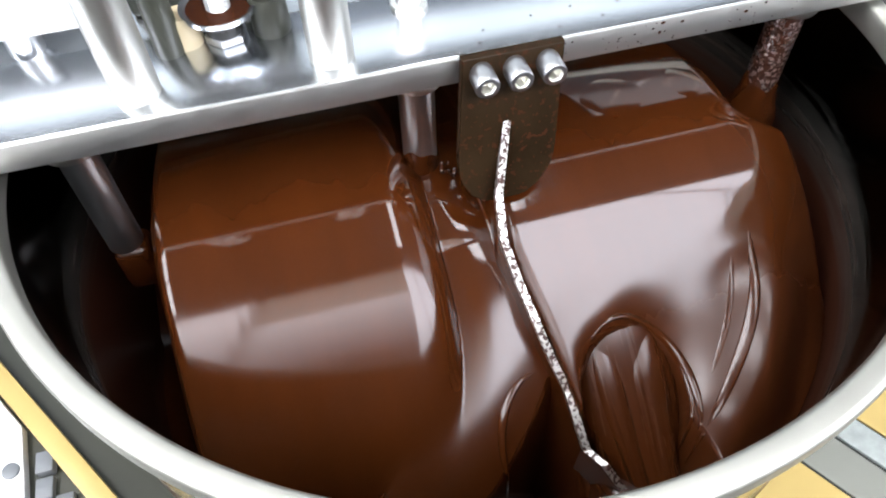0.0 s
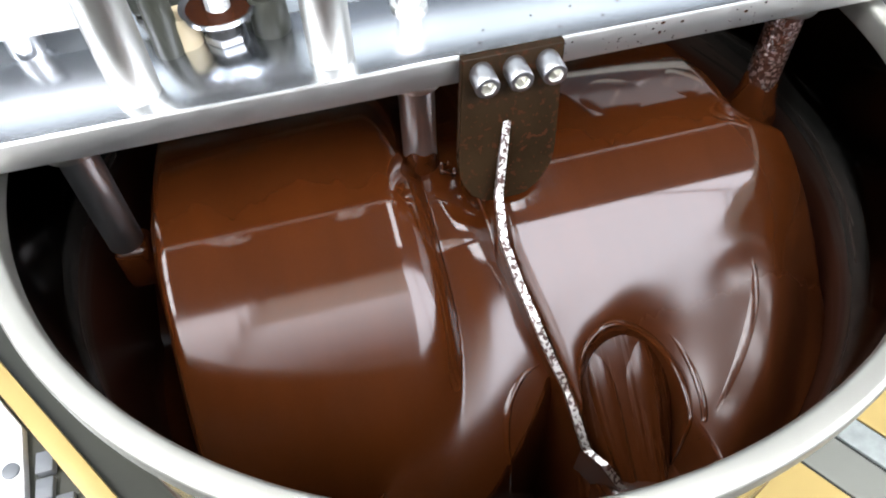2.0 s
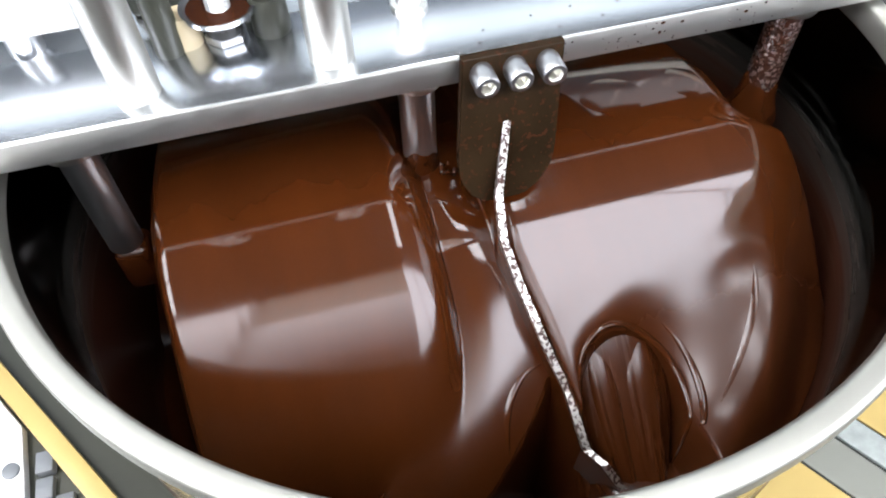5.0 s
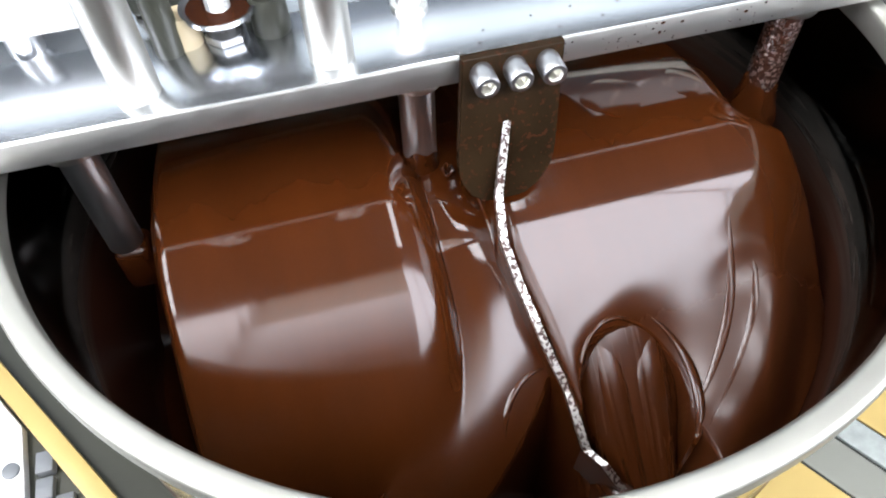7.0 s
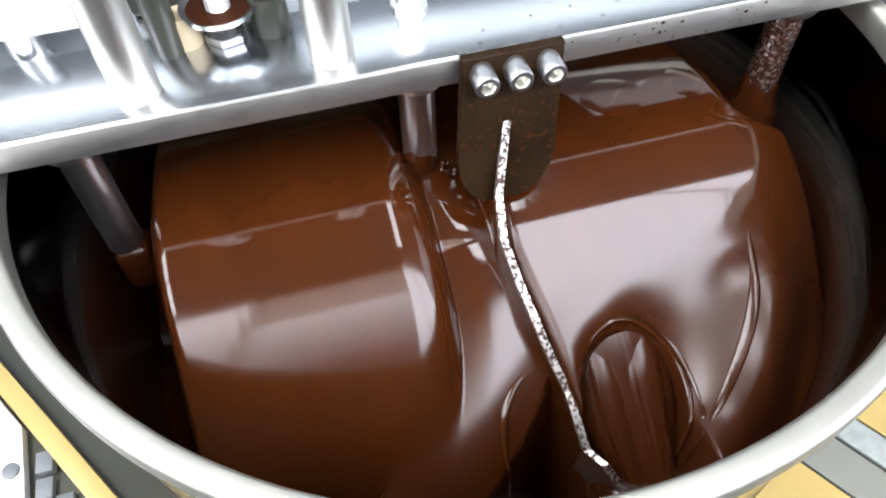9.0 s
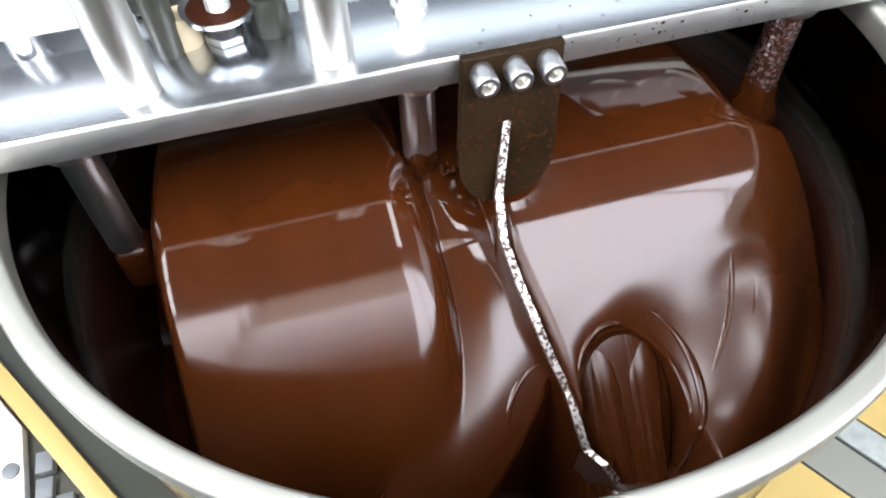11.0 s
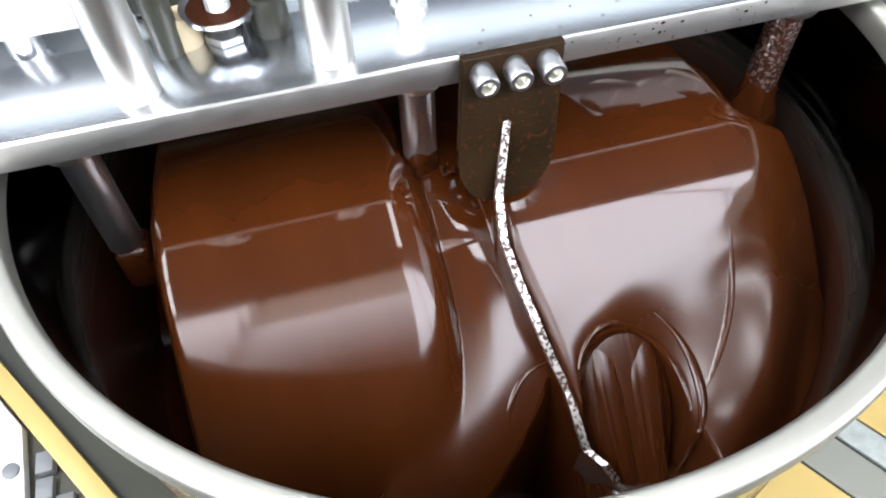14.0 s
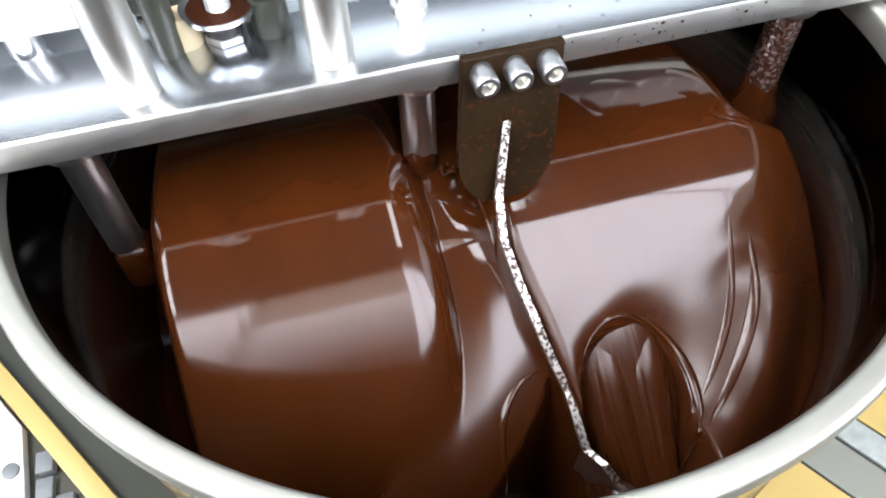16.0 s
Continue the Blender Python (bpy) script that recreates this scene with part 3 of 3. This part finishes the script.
def build_splashes():
    """Dried chocolate spots on the crossbar's front and top."""
    rng = random.Random(5)
    ob = thing("chocolate_spots", "small dried chocolate spots on the crossbar", "stain", (0, -0.019, BAR_Z0), kind="stuff")
    bm = bmesh.new()
    for i in range(46):
        x = rng.choice((0.075, 0.085, 0.1, 0.105, 0.112, 0.15, 0.17, 0.19)) + rng.gauss(0, 0.012)
        z = rng.uniform(0.002, 0.015)
        r = rng.uniform(0.0002, 0.0006) * (2.0 if i % 9 == 0 else 1)
        m = Matrix.LocRotScale((x, -0.0017, z), None, (r * rng.uniform(0.8, 1.8), 0.0002, r))
        bmesh.ops.create_icosphere(bm, subdivisions=1, radius=1, matrix=m)
    for i in range(9):
        m = Matrix.LocRotScale((rng.uniform(-0.02, 0.19), rng.uniform(0.004, 0.04), BAR_Z1 - BAR_Z0 + 0.0001), None, (0.0009, 0.0008, 0.0002))
        bmesh.ops.create_icosphere(bm, subdivisions=1, radius=1, matrix=m)
    part("spots", bm, M_FLOW, ob)


build_splashes()


def build_outside():
    base = thing("machine_base", "dark painted round machine base under the drum", "machine base", (0, 0, FLOOR_Z))
    part("pedestal", lathe(bmesh.new(), [(0, 0), (0.235, 0), (0.24, 0.005), (0.24, 0.29), (0.22, -0.286 - FLOOR_Z), (0, -0.286 - FLOOR_Z)], 64), M_BASE, base)
    # strips of yellow and grey flooring in front of the machine
    d = Vector((0.052, -0.085)).normalized()
    n = Vector((-d.y, d.x))
    at = Vector((0.403, -0.107))
    for w0, w1, mat, h in ((-0.16, 0.0, M_YELLOW, 0.004), (0.004, 0.058, M_GREY, 0.003), (0.062, 0.098, M_PALE, 0.005), (0.102, 0.24, M_YELLOW, 0.004)):
        c = [at + n * w + d * l for w, l in ((w0, -0.3), (w1, -0.3), (w1, 0.5), (w0, 0.5))]
        bm = bmesh.new()
        prism(bm, [(p.x, p.y) for p in c], h, Matrix.Translation((0, 0, FLOOR_Z)), 0.001)
        part("tile", bm, mat, FLOOR, smooth=False)
    # low cabinet beside the machine: dark deck, yellow rail, white lid and grey blocks
    deck = thing("side_cabinet", "dark low side cabinet with a yellow rail beside the drum", "cabinet", (-0.45, 0.05, FLOOR_Z))
    top = -0.362 - FLOOR_Z
    part("body", box(bmesh.new(), -0.25, 0.2, -0.33, 0.3, 0, top, 0.003), M_BASE, deck)
    u = Vector((0.109, -0.168)).normalized()
    v = Vector((u.y, -u.x))
    o = Vector((-0.422 + 0.45, 0.127 - 0.05))
    quad = [o + u * l + v * w for l, w in ((-0.15, 0), (0.42, 0), (0.42, 0.018), (-0.15, 0.018))]
    part("rail", prism(bmesh.new(), [(p.x, p.y) for p in quad], 0.012, Matrix.Translation((0, 0, top)), 0.002), M_YELLOW, deck, "yellow painted metal rail")
    near = [o + u * l + v * 0.021 for l in (-0.2, 0.078)]
    out = [(p.x, p.y) for p in near] + [(0.068, -0.15), (-0.24, -0.15)]
    lid = part("lid", prism(bmesh.new(), out, 0.012, Matrix.Translation((0, 0, top)), 0.001), M_WHITE, deck, "white enamelled lid with a screw")
    part("screw", lathe(bmesh.new(), [(0, 0.0), (0.0075, 0.0), (0.0072, 0.0022), (0.005, 0.003), (0, 0.0028)], 24, pose(0.047, -0.041, top + 0.012)), M_BLOCK, lid)
    k = 0
    for i in range(5):
        for j in range(3):
            x, y = 0.066 + 0.0175 * j, -0.005 - 0.0235 * i + 0.004 * j
            p = Vector((x, y)) - o
            if p.dot(v) < 0.022:
                continue
            part("block", box(bmesh.new(), x, x + 0.015, y - 0.02, y, top, top + 0.008 + 0.003 * ((i + j) % 2), 0.0015), M_BLOCK, deck)


build_outside()


# ---- scraper ----
def build_scraper():
    sc = thing("scraper", "splashed steel scraper blade bolted to the crossbar", "scraper", (0.022, -0.019, 0.0))
    # mounting plate, rounded at the bottom
    w, top, cut = 0.0285, 0.0225, -0.034
    out = [(-w, top), (-w, cut)] + [(-w + 0.024 - 0.024 * math.cos(a), cut - 0.024 * math.sin(a)) for a in (radians(10 * i) for i in range(1, 9))]
    out += [(w - 0.024 + 0.024 * math.cos(a), cut - 0.024 * math.sin(a)) for a in (radians(80 - 10 * i) for i in range(0, 8))] + [(w, cut), (w, top)]
    stand = Matrix.Translation((0, -0.0018, 0)) @ Matrix.Rotation(radians(90), 4, "X")
    bm = prism(bmesh.new(), out, 0.006, stand, 0.0008)
    for v in bm.verts:
        q = smooth(0.005, -0.02, v.co.z) * max(0.0, 0.004 - v.co.z) / 0.055
        v.co.x, v.co.y = v.co.x - 0.010 * q, v.co.y - 0.026 * q
    part("mounting_plate", bm, M_PLATE, sc, "steel plate with a thin chocolate film")
    for x in (-0.0185, 0.0, 0.0185):
        t = Matrix.Translation((x, -0.0078, 0.0135)) @ Matrix.Rotation(radians(90), 4, "X")
        prof = [(0.0, 0), (0.0066, 0), (0.0068, 0.0004), (0.0068, 0.0135), (0.0062, 0.0145), (0.0042, 0.0147)]
        head = part("bolt_head", lathe(bmesh.new(), prof, 32, t), M_BOLT, sc, "zinc socket head screw")
        bm = bmesh.new()
        lathe(bm, [(0.0042, 0.0147), (0.0038, 0.0142), (0.0036, 0.008), (0.0, 0.008)], 6, t)
        part("hex_socket", bm, M_COLLAR, head)
    # blade: follows a bent line towards the drum's front wall
    line = [(0.016, -0.0385, -0.0142), (0.0110, -0.0490, -0.0320), (0.0057, -0.0600, -0.0490), (0.0034, -0.0785, -0.0670), (0.0080, -0.0960, -0.0870), (0.0116, -0.1177, -0.0988),
            (0.0168, -0.135, -0.1165), (0.0220, -0.150, -0.130), (0.0245, -0.180, -0.150), (0.0315, -0.191, -0.151), (0.0400, -0.203, -0.165)]
    top_line = [(x - 0.022, y + 0.019, z) for x, y, z in line]
    th = 0.0022

    def strip(tops, lows):
        bm = bmesh.new()
        rows = []
        for (x, y, z), (y2, z2) in zip(tops, lows):
            rows.append([bm.verts.new(v) for v in ((x - th, y, z), (x + th, y, z), (x + th, y2, z2), (x - th, y2, z2))])
        for a, b in zip(rows, rows[1:]):
            for k in range(4):
                bm.faces.new((a[k], a[(k + 1) % 4], b[(k + 1) % 4], b[k]))
        bm.faces.new(rows[0])
        bm.faces.new(rows[-1][::-1])
        return bm

    part("blade_edge", strip(top_line, [(y + 0.003, z - 0.003) for x, y, z in top_line]), M_BLADE, sc, "bare steel blade edge splashed with chocolate", smooth=False)
    side = [(x, y + 0.0034, z - 0.0034) for x, y, z in top_line[2:]]
    part("blade", strip(side, [(y + 0.004, max(-0.268, z - 0.1)) for x, y, z in side]), M_FLOW, sc, "blade side coated in dark chocolate", smooth=False)
    return sc


build_scraper()


# ---- movement ----
def motions():
    step, n = 0.1, 161
    for ob in ROLLERS:
        at = ob.location.copy()
        walk(ob, [(i * step, Matrix.Translation(at) @ Matrix.Rotation(radians(38.0 * i), 4, "X")) for i in range(n)])
    walk(DRUM, [(i * step, Matrix.Rotation(radians(16.0 * i), 4, "Z")) for i in range(n)])
    # the fold and the ripples heave about five times in two seconds
    beat, peak, fine = 0.4314, 1.35, 0.05
    times = [i * fine for i in range(321)]
    at = FOLD.location.copy()
    walk(FOLD, [(t, Matrix.Translation(at + Vector((0.0025, -0.001, 0.0025)) * math.cos(2 * math.pi * (t - peak) / beat)) @ Matrix.Rotation(radians(4.0) * math.sin(2 * math.pi * (t - peak) / beat), 4, "Y")) for t in times])
    for ob, swing, lag in zip(CURLS, (7.0, 9.0, 4.0, 6.0), (0.0, 0.2, 0.2, 0.3)):
        at = ob.location.copy()
        rows = []
        for t in times:
            w = 2 * math.pi * (t - peak - lag) / beat
            rows.append((t, Matrix.Translation(at + Vector((0.0018, 0.0018, 0.0008)) * math.cos(w)) @ Matrix.Rotation(radians(swing) * math.sin(w), 4, "Z")))
        walk(ob, rows)
    spot = DRIP.location.copy()
    walk(DRIP, [(t, Matrix.Translation(spot) @ Matrix.Rotation(radians(35) * math.sin(2 * math.pi * (t - peak) / beat) + 0.4 * math.sin(2.1 * t), 4, "Z")) for t in times])
    for ob, swing in zip(NECKS, (14.0, 4.0)):
        at = ob.location.copy()
        walk(ob, [(t, Matrix.Translation(at) @ Matrix.Rotation(radians(swing) * math.sin(2 * math.pi * (t - peak) / beat), 4, "Z")) for t in times])
    for ob, turn, rise, lag in zip(RIPPLES, (0.4, 0.4), (0.0001, 0.0001), (0.0, 0.15)):
        at = ob.location.copy()
        rows = []
        for t in times:
            w = 2 * math.pi * (t - peak - lag) / beat
            rows.append((t, Matrix.Rotation(radians(turn) * math.sin(w), 4, "Z") @ Matrix.Translation(at + Vector((0, 0, rise * math.cos(w))))))
        walk(ob, rows)


motions()
